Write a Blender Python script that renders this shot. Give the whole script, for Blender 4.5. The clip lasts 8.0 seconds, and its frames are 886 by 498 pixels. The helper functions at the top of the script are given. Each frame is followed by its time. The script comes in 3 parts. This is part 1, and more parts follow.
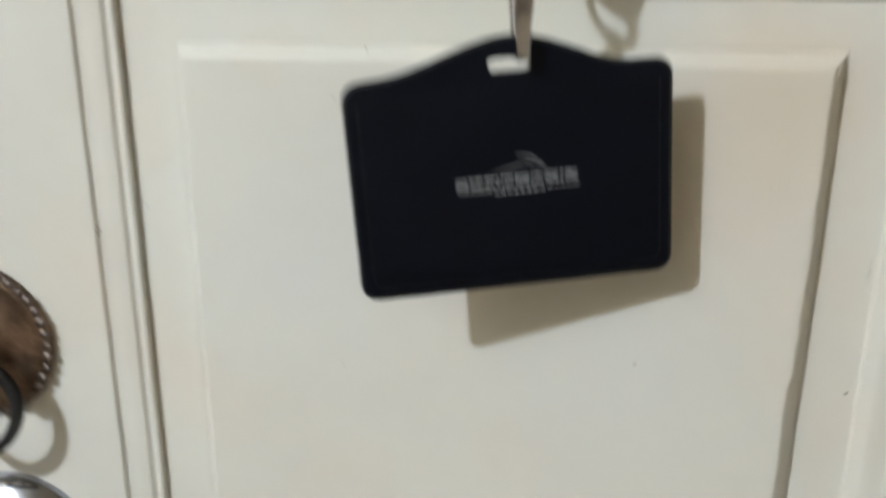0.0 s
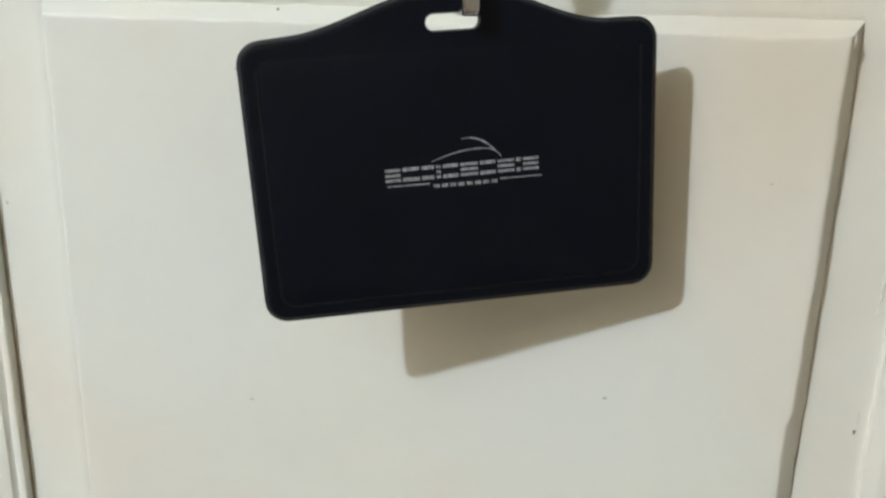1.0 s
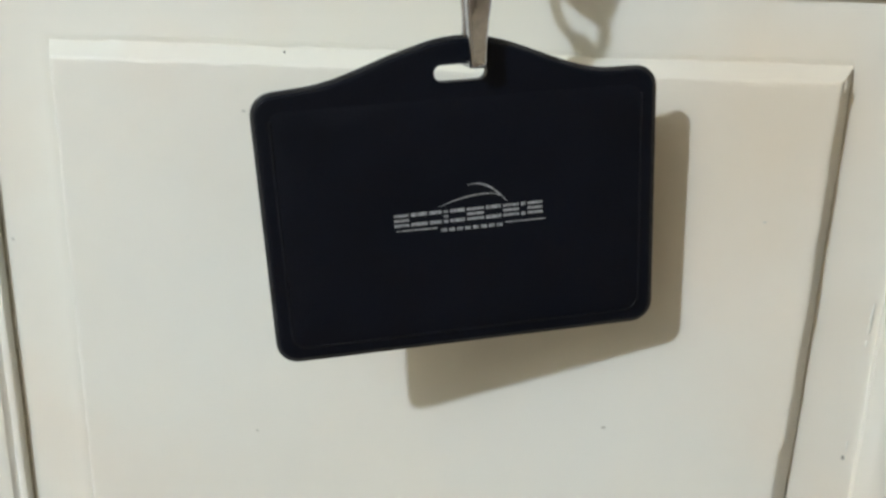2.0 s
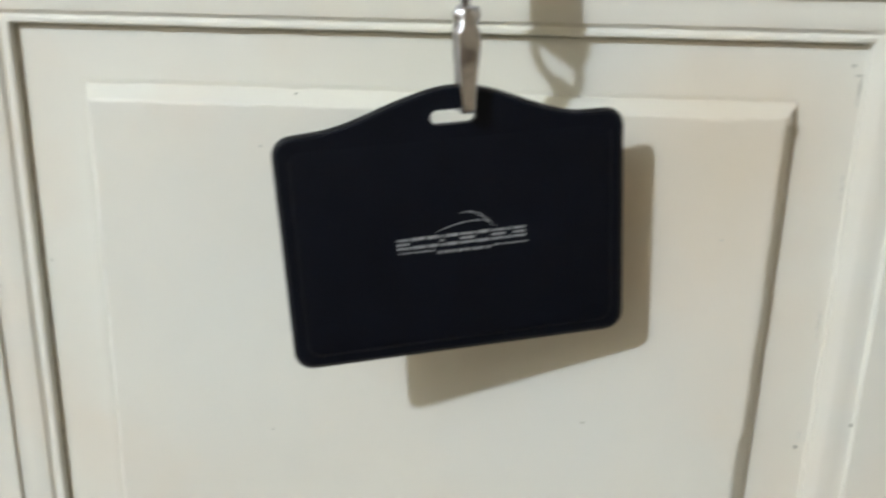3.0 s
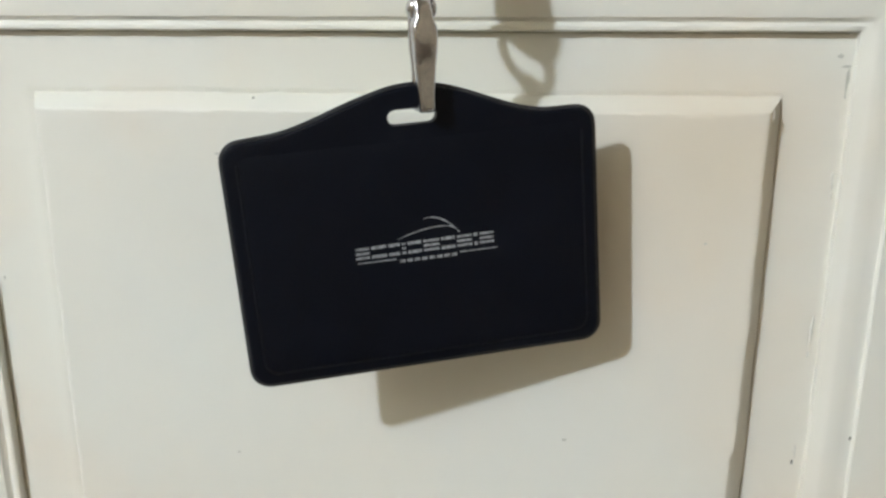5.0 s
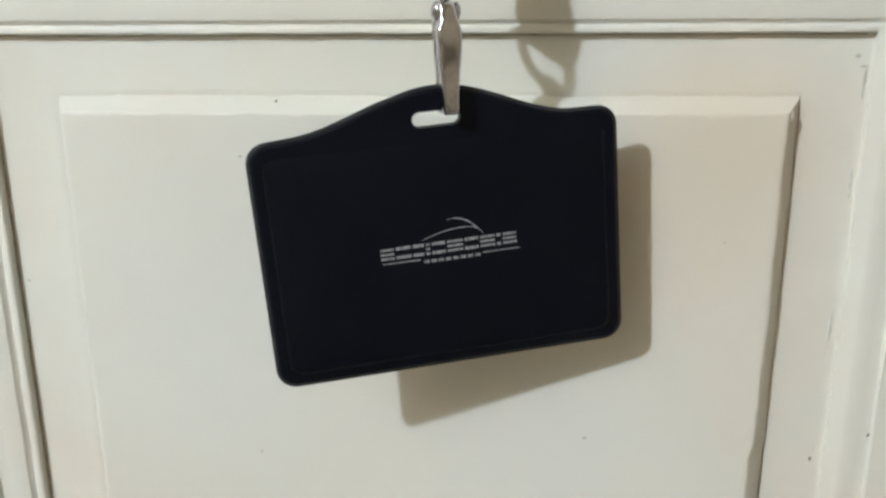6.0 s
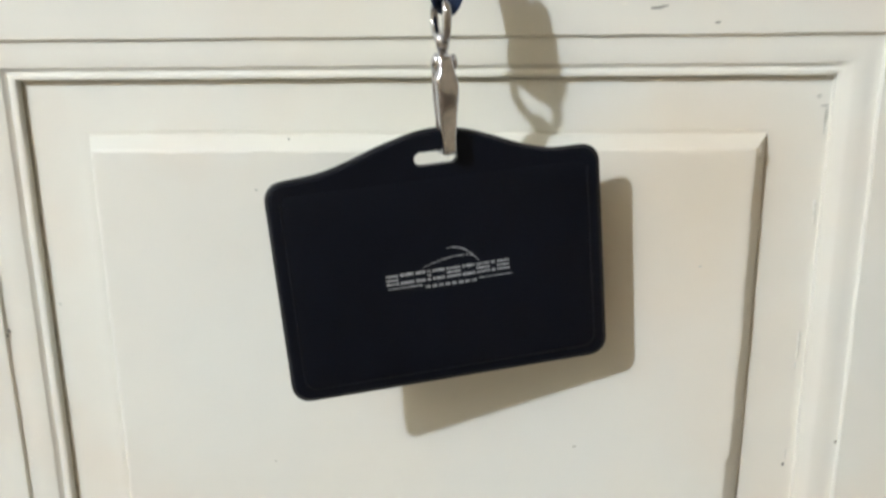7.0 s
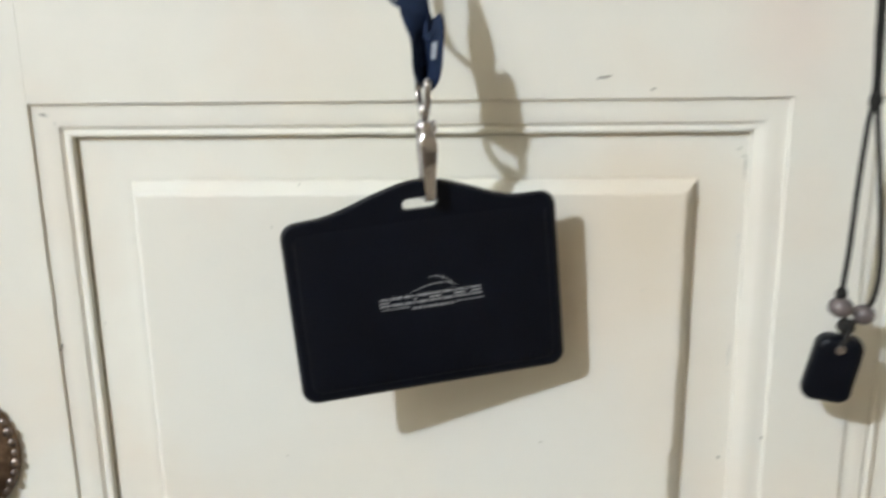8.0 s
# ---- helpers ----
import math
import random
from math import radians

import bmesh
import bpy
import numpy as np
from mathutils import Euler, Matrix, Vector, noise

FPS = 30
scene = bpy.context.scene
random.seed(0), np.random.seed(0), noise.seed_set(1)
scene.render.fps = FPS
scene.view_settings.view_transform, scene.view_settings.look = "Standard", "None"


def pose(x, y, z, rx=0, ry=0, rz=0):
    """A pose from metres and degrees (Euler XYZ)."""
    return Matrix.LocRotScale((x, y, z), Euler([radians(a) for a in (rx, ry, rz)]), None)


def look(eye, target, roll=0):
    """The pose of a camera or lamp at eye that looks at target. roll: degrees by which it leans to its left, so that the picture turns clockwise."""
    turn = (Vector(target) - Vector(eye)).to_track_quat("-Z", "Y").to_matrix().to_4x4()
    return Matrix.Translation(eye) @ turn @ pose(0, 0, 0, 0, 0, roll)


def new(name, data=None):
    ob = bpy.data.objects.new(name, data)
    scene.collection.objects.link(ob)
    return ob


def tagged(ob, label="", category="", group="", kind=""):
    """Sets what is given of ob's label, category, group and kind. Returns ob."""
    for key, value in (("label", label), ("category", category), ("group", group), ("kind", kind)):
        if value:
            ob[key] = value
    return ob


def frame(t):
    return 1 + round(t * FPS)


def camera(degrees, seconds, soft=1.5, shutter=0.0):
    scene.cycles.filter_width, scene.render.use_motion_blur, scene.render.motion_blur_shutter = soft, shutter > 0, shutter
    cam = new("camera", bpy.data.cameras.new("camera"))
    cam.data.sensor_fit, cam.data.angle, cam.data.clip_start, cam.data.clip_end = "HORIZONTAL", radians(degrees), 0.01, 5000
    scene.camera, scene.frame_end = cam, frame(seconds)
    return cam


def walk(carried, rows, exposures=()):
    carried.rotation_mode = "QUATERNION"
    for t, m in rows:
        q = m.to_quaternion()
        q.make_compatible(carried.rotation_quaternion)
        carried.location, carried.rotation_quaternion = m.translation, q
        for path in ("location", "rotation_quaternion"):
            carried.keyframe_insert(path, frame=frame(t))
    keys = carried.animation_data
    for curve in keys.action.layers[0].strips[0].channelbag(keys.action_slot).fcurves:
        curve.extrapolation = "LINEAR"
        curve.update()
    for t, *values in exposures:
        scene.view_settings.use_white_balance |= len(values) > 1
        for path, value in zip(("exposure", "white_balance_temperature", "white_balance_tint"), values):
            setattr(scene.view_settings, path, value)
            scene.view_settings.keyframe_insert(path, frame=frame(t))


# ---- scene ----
cam = camera(53.2, 8.0, soft=2.5, shutter=0.9)
PATH = [
    (0, (0.0602, -0.3248, 1.1998), (0.0214, -0.0419, 1.1080), 0.26),
    (0.1, (0.0663, -0.3119, 1.1858), (0.0229, -0.0290, 1.0958), 0.22),
    (0.2, (0.0625, -0.2996, 1.1752), (0.0248, -0.0152, 1.0875), 0.70),
    (0.3, (0.0649, -0.2884, 1.1722), (0.0298, -0.0031, 1.0861), 1.12),
    (0.5, (0.0656, -0.2762, 1.1762), (0.0358, 0.0099, 1.0908), 1.31),
    (1, (0.0593, -0.2665, 1.1793), (0.0362, 0.0197, 1.0924), 1.47),
    (1.5, (0.0578, -0.2642, 1.1883), (0.0365, 0.0218, 1.1002), 1.32),
    (1.7, (0.0552, -0.2643, 1.1899), (0.0361, 0.0218, 1.1017), 1.44),
    (2.8, (0.0464, -0.2989, 1.2053), (0.0360, -0.0118, 1.1189), 1.74),
    (3, (0.0503, -0.3011, 1.2095), (0.0388, -0.0147, 1.1209), 1.32),
    (3.3, (0.0650, -0.2960, 1.2170), (0.0100, 1.6100, 0.6160), 0.70),
    (3.5, (0.0663, -0.3027, 1.2145), (0.0583, -0.0164, 1.1255), 0.56),
    (3.7, (0.0650, -0.3060, 1.2150), (-0.0020, 1.5970, 0.6030), 0.40),
    (4, (0.0640, -0.3024, 1.2066), (0.0524, -0.0159, 1.1183), 0.43),
    (4.5, (0.0639, -0.2929, 1.2038), (0.0507, -0.0054, 1.1193), 0.16),
    (4.7, (0.0648, -0.2858, 1.2027), (0.0502, 0.0021, 1.1196), 0.19),
    (5.8, (0.0578, -0.2858, 1.2029), (0.0420, 0.0016, 1.1184), -0.20),
    (6, (0.0575, -0.2888, 1.2036), (0.0416, -0.0010, 1.1203), -0.31),
    (6.5, (0.0611, -0.2994, 1.2087), (0.0426, -0.0114, 1.1267), -0.40),
    (6.7, (0.0600, -0.3020, 1.2060), (-0.0560, 1.6260, 0.6880), -0.50),
    (7, (0.0582, -0.3128, 1.2157), (0.0431, -0.0240, 1.1359), -0.63),
    (7.5, (0.0664, -0.3404, 1.2224), (0.0478, -0.0506, 1.1472), -0.76),
    (7.7, (0.0648, -0.3528, 1.2268), (0.0478, -0.0631, 1.1524), -0.75),
    (7.8, (0.0643, -0.3572, 1.2300), (0.0480, -0.0675, 1.1536), -0.74),
    (7.9, (0.0653, -0.3641, 1.2363), (0.0489, -0.0749, 1.1582), -0.80),
    (8, (0.0685, -0.3704, 1.2378), (0.0528, -0.0805, 1.1623), -0.83),
]
EXPOSURES = [(0, -0.10, 6500, 11), (1.0, 0.04, 6450, 8.5), (3.0, 0.01, 6500, 9.5), (4.5, 0.06, 6500, 9.5), (6.5, 0.0, 6500, 10), (6.7, 0.0, 6500, 10), (7.0, 0.18, 6580, 11), (8.0, 0.20, 6580, 11.2)]
walk(cam, [(t, look(eye, target, roll)) for t, eye, target, roll in PATH], EXPOSURES)


# ---- light ----
world = bpy.data.worlds.new("world")
scene.world = world
world.use_nodes = True
world.node_tree.nodes["Background"].inputs[0].default_value = (0.02, 0.022, 0.026, 1)
world.node_tree.nodes["Background"].inputs[1].default_value = 0.3

LAMP = (-1.51, -2.00, 2.70)
bulb_light = bpy.data.lights.new("bulb_light", "POINT")
bulb_light.energy, bulb_light.color, bulb_light.shadow_soft_size = 208, (0.862, 1.0, 1.145), 0.05
bulb = new("bulb_light", bulb_light)
bulb.location = LAMP
tagged(bulb, "warm white bulb light under the ceiling", "light")


# ---- materials ----
def material(name, colour, rough=0.5, metal=0.0, vary=0.06, scale=8.0, fine=120.0, bump=0.0, bump_scale=200.0,
             stain=None, stain_scale=6.0, stain_at=0.6, coat=0.0, spec=0.5, patches=()):
    m = bpy.data.materials.new(name)
    m.use_nodes = True
    nt = m.node_tree
    b = nt.nodes["Principled BSDF"]
    b.inputs["Roughness"].default_value, b.inputs["Metallic"].default_value = rough, metal
    b.inputs["Coat Weight"].default_value = coat
    b.inputs["Specular IOR Level"].default_value = spec
    co = nt.nodes.new("ShaderNodeTexCoord")

    def noise_node(s, detail=4.0):
        n = nt.nodes.new("ShaderNodeTexNoise")
        n.inputs["Scale"].default_value, n.inputs["Detail"].default_value = s, detail
        nt.links.new(co.outputs["Object"], n.inputs["Vector"])
        return n

    def ramp(src, lo, hi, p0=0.35, p1=0.65):
        r = nt.nodes.new("ShaderNodeValToRGB")
        r.color_ramp.elements[0].position, r.color_ramp.elements[1].position = p0, p1
        r.color_ramp.elements[0].color, r.color_ramp.elements[1].color = lo, hi
        nt.links.new(src, r.inputs[0])
        return r

    def mix(a, c, fac, kind="MULTIPLY"):
        x = nt.nodes.new("ShaderNodeMix")
        x.data_type, x.blend_type = "RGBA", kind
        nt.links.new(a, x.inputs[6])
        nt.links.new(c, x.inputs[7])
        if isinstance(fac, float):
            x.inputs[0].default_value = fac
        else:
            nt.links.new(fac, x.inputs[0])
        return x.outputs[2]

    lo, hi = [tuple(max(0.0, c * k) for c in colour) + (1,) for k in (1 - vary, 1 + vary)]
    col = ramp(noise_node(scale).outputs["Fac"], lo, hi).outputs[0]
    g = 1 - vary * 0.7
    col = mix(col, ramp(noise_node(fine, 6.0).outputs["Fac"], (g, g, g, 1), (1, 1, 1, 1)).outputs[0], 1.0)
    if stain:
        s = nt.nodes.new("ShaderNodeRGB")
        s.outputs[0].default_value = (*stain, 1)
        mask = ramp(noise_node(stain_scale, 3.0).outputs["Fac"], (0, 0, 0, 1), (1, 1, 1, 1), stain_at, stain_at + 0.18)
        col = mix(col, s.outputs[0], mask.outputs[0], "MIX")
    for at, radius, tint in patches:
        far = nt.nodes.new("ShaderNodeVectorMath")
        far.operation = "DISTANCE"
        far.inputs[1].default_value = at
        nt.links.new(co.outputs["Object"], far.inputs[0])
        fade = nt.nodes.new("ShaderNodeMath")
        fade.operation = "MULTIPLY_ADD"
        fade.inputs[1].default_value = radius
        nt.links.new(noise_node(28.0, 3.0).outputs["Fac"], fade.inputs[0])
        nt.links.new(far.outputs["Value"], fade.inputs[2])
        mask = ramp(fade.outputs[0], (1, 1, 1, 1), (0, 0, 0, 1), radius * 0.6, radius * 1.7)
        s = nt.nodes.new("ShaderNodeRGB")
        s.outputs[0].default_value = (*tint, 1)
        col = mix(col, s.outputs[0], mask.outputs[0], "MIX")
    nt.links.new(col, b.inputs["Base Color"])
    if rough < 0.9:
        rr = nt.nodes.new("ShaderNodeMapRange")
        rr.inputs["To Min"].default_value, rr.inputs["To Max"].default_value = rough * 0.8, min(1.0, rough * 1.2)
        nt.links.new(noise_node(fine * 0.4).outputs["Fac"], rr.inputs["Value"])
        nt.links.new(rr.outputs[0], b.inputs["Roughness"])
    if bump:
        bp = nt.nodes.new("ShaderNodeBump")
        bp.inputs["Strength"].default_value, bp.inputs["Distance"].default_value = bump, 0.001
        nt.links.new(noise_node(bump_scale, 5.0).outputs["Fac"], bp.inputs["Height"])
        nt.links.new(bp.outputs[0], b.inputs["Normal"])
    return m


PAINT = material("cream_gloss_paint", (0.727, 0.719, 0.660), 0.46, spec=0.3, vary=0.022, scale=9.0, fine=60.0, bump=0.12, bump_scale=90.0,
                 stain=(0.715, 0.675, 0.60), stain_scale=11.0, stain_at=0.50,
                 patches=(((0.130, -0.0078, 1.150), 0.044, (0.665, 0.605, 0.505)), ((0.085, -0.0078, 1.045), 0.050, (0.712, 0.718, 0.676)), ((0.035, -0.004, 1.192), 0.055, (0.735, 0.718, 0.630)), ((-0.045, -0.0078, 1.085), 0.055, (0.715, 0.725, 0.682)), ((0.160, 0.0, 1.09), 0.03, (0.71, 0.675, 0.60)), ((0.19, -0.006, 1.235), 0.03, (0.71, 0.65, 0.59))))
CHIP = material("chipped_paint", (0.20, 0.195, 0.17), 0.7, vary=0.3, scale=400.0)
FAINT = material("dull_speck", (0.54, 0.54, 0.49), 0.6, vary=0.1, scale=400.0)
GRIME = material("olive_grime", (0.40, 0.375, 0.285), 0.8, vary=0.3, scale=300.0)
FLAKE = material("lifted_paint_flake", (0.68, 0.67, 0.61), 0.45, vary=0.08, scale=500.0)
PVC = material("black_vinyl", (0.0015, 0.0027, 0.0070), 0.48, vary=0.12, scale=60.0, fine=900.0, bump=0.1, bump_scale=1400.0, spec=0.18)
# greyer than the vinyl: lamp light along the edges put into the colour
PVC_EDGE = material("lamp_lit_vinyl_edge", (0.026, 0.027, 0.030), 0.5, vary=0.5, scale=150.0, fine=900.0)
PVC_SEAM = material("pressed_vinyl_seam", (0.0024, 0.0036, 0.008), 0.42, vary=0.5, scale=120.0, fine=900.0, spec=0.3)
PRINT = material("silver_print", (0.32, 0.33, 0.345), 0.5, vary=0.45, scale=900.0, fine=2500.0)
CHROME = material("nickel_plated_metal", (0.62, 0.61, 0.64), 0.15, 1.0, vary=0.12, scale=250.0, fine=900.0, bump=0.05, bump_scale=700.0)
NAVY = material("navy_woven_ribbon", (0.007, 0.017, 0.048), 0.75, vary=0.2, scale=200.0, fine=1500.0, bump=0.5, bump_scale=1800.0, spec=0.25)
WHITE_PRINT = material("white_ribbon_print", (0.32, 0.34, 0.37), 0.6, vary=0.1, scale=500.0)
BRONZE = material("antique_bronze", (0.25, 0.175, 0.125), 0.42, 1.0, vary=0.4, scale=60.0, fine=500.0, bump=0.2, bump_scale=300.0)
BEAD_METAL = material("worn_bronze_rim", (0.27, 0.225, 0.205), 0.36, 1.0, vary=0.35, scale=180.0, fine=700.0)
STEEL = material("polished_steel", (0.42, 0.44, 0.49), 0.15, 1.0, vary=0.08, scale=90.0)
CORD = material("black_waxed_cord", (0.016, 0.015, 0.014), 0.65, vary=0.3, scale=500.0, bump=0.6, bump_scale=1500.0, spec=0.25)
STONE = material("mauve_grey_bead", (0.12, 0.098, 0.097), 0.4, vary=0.25, scale=220.0, fine=700.0, coat=0.2)
FOB_PLASTIC = material("black_plastic", (0.0025, 0.0035, 0.007), 0.4, vary=0.15, scale=150.0, fine=900.0, bump=0.08, bump_scale=900.0, spec=0.16)
PLASTER = material("painted_plaster", (0.43, 0.36, 0.26), 0.85, vary=0.05, scale=3.0, fine=50.0, bump=0.2, bump_scale=60.0)
CEIL = material("white_ceiling_paint", (0.56, 0.5, 0.41), 0.9, vary=0.03, scale=2.0, bump=0.15, bump_scale=50.0)
TILE = material("brown_floor_screed", (0.24, 0.19, 0.14), 0.5, vary=0.12, scale=4.0, fine=80.0, bump=0.2, bump_scale=80.0)


# ---- mesh helpers ----
def part(name, bm, mat, parent=None, label="", smooth=False, sharp=38):
    """Links a bmesh as one mesh object, under a thing if one is given."""
    bmesh.ops.recalc_face_normals(bm, faces=bm.faces)
    me = bpy.data.meshes.new(name)
    bm.to_mesh(me)
    bm.free()
    me.materials.append(mat)
    if smooth:
        me.polygons.foreach_set("use_smooth", [True] * len(me.polygons))
        me.set_sharp_from_angle(angle=radians(sharp))
    ob = new(name, me)
    if parent:
        ob.parent = parent
    if label:
        ob["label"] = label
    return ob


def thing(name, label, category, at=None, group="", kind=""):
    ob = new(name)
    ob.empty_display_size = 0.02
    if at is not None:
        ob.matrix_world = at
    return tagged(ob, label, category, group, kind)


def box(bm, x0, x1, y0, y1, z0, z1, bevel=0.0):
    made = bmesh.ops.create_cube(bm, size=1)["verts"]
    for v in made:
        v.co = Vector((x0 + (v.co.x + 0.5) * (x1 - x0), y0 + (v.co.y + 0.5) * (y1 - y0), z0 + (v.co.z + 0.5) * (z1 - z0)))
    if bevel:
        edges = list({e for v in made for e in v.link_edges})
        bmesh.ops.bevel(bm, geom=edges, offset=bevel, segments=2, affect="EDGES", profile=0.5)
    return bm


def boxed(*dims, bevel=0.0):
    return box(bmesh.new(), *dims, bevel=bevel)


def sweep(bm, pts, sections, sides=None, closed=False, cap=True):
    """A skin along pts; each section is (width, thickness), laid across the way, the width along side."""
    n, rings, sides_n = len(pts), [], 14
    pts = [Vector(p) for p in pts]
    for i, p in enumerate(pts):
        a, b = (pts[(i - 1) % n], pts[(i + 1) % n]) if closed else (pts[max(i - 1, 0)], pts[min(i + 1, n - 1)])
        way = (b - a).normalized()
        side = Vector(sides[i] if isinstance(sides, list) else sides or (1, 0, 0))
        side = (side - way * side.dot(way)).normalized()
        up = way.cross(side)
        w, t = sections[i] if isinstance(sections, list) else sections
        ring = []
        for k in range(sides_n):
            a2 = 2 * math.pi * k / sides_n
            c, s = math.cos(a2), math.sin(a2)
            e = 0.55
            ring.append(bm.verts.new(p + side * (w / 2 * math.copysign(abs(c) ** e, c)) + up * (t / 2 * math.copysign(abs(s) ** e, s))))
        rings.append(ring)
    for i in range(n if closed else n - 1):
        r0, r1 = rings[i], rings[(i + 1) % n]
        for k in range(sides_n):
            bm.faces.new((r0[k], r0[(k + 1) % sides_n], r1[(k + 1) % sides_n], r1[k]))
    if cap and not closed:
        bm.faces.new(rings[0])
        bm.faces.new(rings[-1])
    return bm


def spline(knots, steps=6):
    """A smooth line through the knots."""
    k = [Vector(p) for p in knots]
    out = []
    for i in range(len(k) - 1):
        p0, p1, p2, p3 = k[max(i - 1, 0)], k[i], k[i + 1], k[min(i + 2, len(k) - 1)]
        for s in range(steps):
            t = s / steps
            out.append(0.5 * (2 * p1 + (p2 - p0) * t + (2 * p0 - 5 * p1 + 4 * p2 - p3) * t * t + (3 * p1 - p0 - 3 * p2 + p3) * t ** 3))
    return out + [k[-1]]


def lathe(bm, profile, axis_at, steps=48, scallop=None):
    """Turns (radius, y) rows about the y axis through axis_at; the first row of radius 0 closes."""
    rings = []
    for r, y in profile:
        ring = []
        for k in range(steps):
            a = 2 * math.pi * k / steps
            rr = r + (scallop(a, r) if scallop else 0)
            ring.append(bm.verts.new(Vector(axis_at) + Vector((rr * math.cos(a), y, rr * math.sin(a)))))
        rings.append(ring)
    for r0, r1 in zip(rings, rings[1:]):
        for k in range(steps):
            bm.faces.new((r0[k], r0[(k + 1) % steps], r1[(k + 1) % steps], r1[k]))
    bm.faces.new(rings[0])
    bm.faces.new(rings[-1])
    return bm


def ball(bm, at, r, squash=(1, 1, 1), seg=16):
    made = bmesh.ops.create_uvsphere(bm, u_segments=seg, v_segments=seg // 2 + 2, radius=r)["verts"]
    for v in made:
        v.co = Vector(at) + Vector((v.co.x * squash[0], v.co.y * squash[1], v.co.z * squash[2]))
    return bm


def frame_rings(x0, x1, z0, z1, profile, wobble, seed, fill, wide=(1.0, 1.0, 1.0, 1.0)):
    """Nested rectangles: profile rows are (inset, y). Brush-painted edges wander a little."""
    bm = bmesh.new()
    step = 0.004
    nx, nz = max(2, int((x1 - x0) / step)), max(2, int((z1 - z0) / step))
    rings = []
    for j, (inset, depth) in enumerate(profile):
        ring = []
        for side, n in (("t", nx), ("r", nz), ("b", nx), ("l", nz)):
            y = depth
            if side == "r" and not fill and 0.0084 < inset < 0.0131:
                y = -0.0038 + 0.0017 * (inset - 0.0083) / 0.0047    # plain worn slope on this side
            d = inset * 0.15 if side == "r" and fill and -0.005 < inset < 0 else inset
            for i in range(n):
                f = i / n
                near = min(f, 1 - f) * (nx if side in "tb" else nz) * step
                w = wobble * min(1.0, near / 0.02)
                w *= noise.noise((f * (x1 - x0 if side in "tb" else z1 - z0) * 55, seed + j * 0.35, "trbl".index(side) * 7.3)) \
                    + (1.3 if side == "t" and fill else 0.8) * noise.noise((f * (x1 - x0 if side in "tb" else z1 - z0) * 170, seed + j * 0.8, "trbl".index(side) * 3.1))
                xa, xb, za, zb = x0 + d * (wide[0] if d > 0 else max(1.0, wide[0])), x1 - d * wide[1], z0 + inset * wide[3], z1 - inset * wide[2]
                if side == "r" and fill and d > 0.003:
                    zz = zb - (zb - za) * f
                    w += 0.0013 * max(0.0, min(1.0, (1.0500 - zz) / 0.002)) + 0.0004 * max(0.0, 1 - abs(zz - 1.0640) / 0.003)
                if side == "t":
                    co = (xa + (xb - xa) * f, y, zb - w)
                elif side == "r":
                    co = (xb - w, y, zb - (zb - za) * f)
                elif side == "b":
                    co = (xb - (xb - xa) * f, y, za + w)
                else:
                    co = (xa + w, y, za + (zb - za) * f)
                ring.append(bm.verts.new(co))
        rings.append(ring)
    m = len(rings[0])
    for r0, r1 in zip(rings, rings[1:]):
        for k in range(m):
            bm.faces.new((r0[k], r0[(k + 1) % m], r1[(k + 1) % m], r1[k]))
    if fill:
        bm.faces.new(rings[-1])
    return bm


# ---- the room ----
STILE_Y = -0.0049
LEAF = (-0.230, 0.644, 0.008, 2.05)
OUT = (-0.1256, 0.1905, 0.262, 1.2055)
RAISED = (-0.0857, 0.1552, 0.300, 1.1712)
MIRROR = 0.1905 + 0.2247

floor = tagged(part("floor", boxed(-1.9, 2.3, -4.1, 0.2, -0.1, 0.0), TILE), "brown screed floor", "floor", kind="structure")
ceiling = tagged(part("ceiling", boxed(-1.9, 2.3, -4.1, 0.2, 2.85, 2.95), CEIL), "white painted ceiling", "ceiling", kind="structure")
for name, dims in (("wall_west", (-1.9, -1.8, -4.0, 0.1, 0.0, 2.85)), ("wall_east", (2.2, 2.3, -4.0, 0.1, 0.0, 2.85)),
                   ("wall_south", (-1.8, 2.2, -4.1, -4.0, 0.0, 2.85))):
    tagged(part(name, boxed(*dims), PLASTER), "plain painted plaster wall", "wall", kind="structure")
bm = bmesh.new()
box(bm, -1.8, LEAF[0] - 0.035, -0.02, 0.1, 0.0, 2.85)
box(bm, LEAF[1] + 0.035, 2.2, -0.02, 0.1, 0.0, 2.85)
box(bm, LEAF[0] - 0.035, LEAF[1] + 0.035, -0.02, 0.1, LEAF[3] + 0.038, 2.85)
tagged(part("wall_north", bm, PLASTER), "painted plaster wall round the doorway", "wall", kind="structure")
jamb = thing("door_frame", "cream painted wooden door frame", "door frame", kind="structure")
part("jamb", boxed(LEAF[0] - 0.035, LEAF[0] - 0.003, -0.032, 0.098, 0.0, LEAF[3] + 0.004, bevel=0.002), PAINT, jamb)
part("jamb", boxed(LEAF[1] + 0.003, LEAF[1] + 0.035, -0.032, 0.098, 0.0, LEAF[3] + 0.004, bevel=0.002), PAINT, jamb)
part("lintel", boxed(LEAF[0] - 0.035, LEAF[1] + 0.035, -0.032, 0.098, LEAF[3] + 0.005, LEAF[3] + 0.037, bevel=0.002), PAINT, jamb)
part("door_stop", boxed(LEAF[0] - 0.002, LEAF[1] + 0.002, 0.041, 0.055, 0.0, LEAF[3] + 0.003), PAINT, jamb)

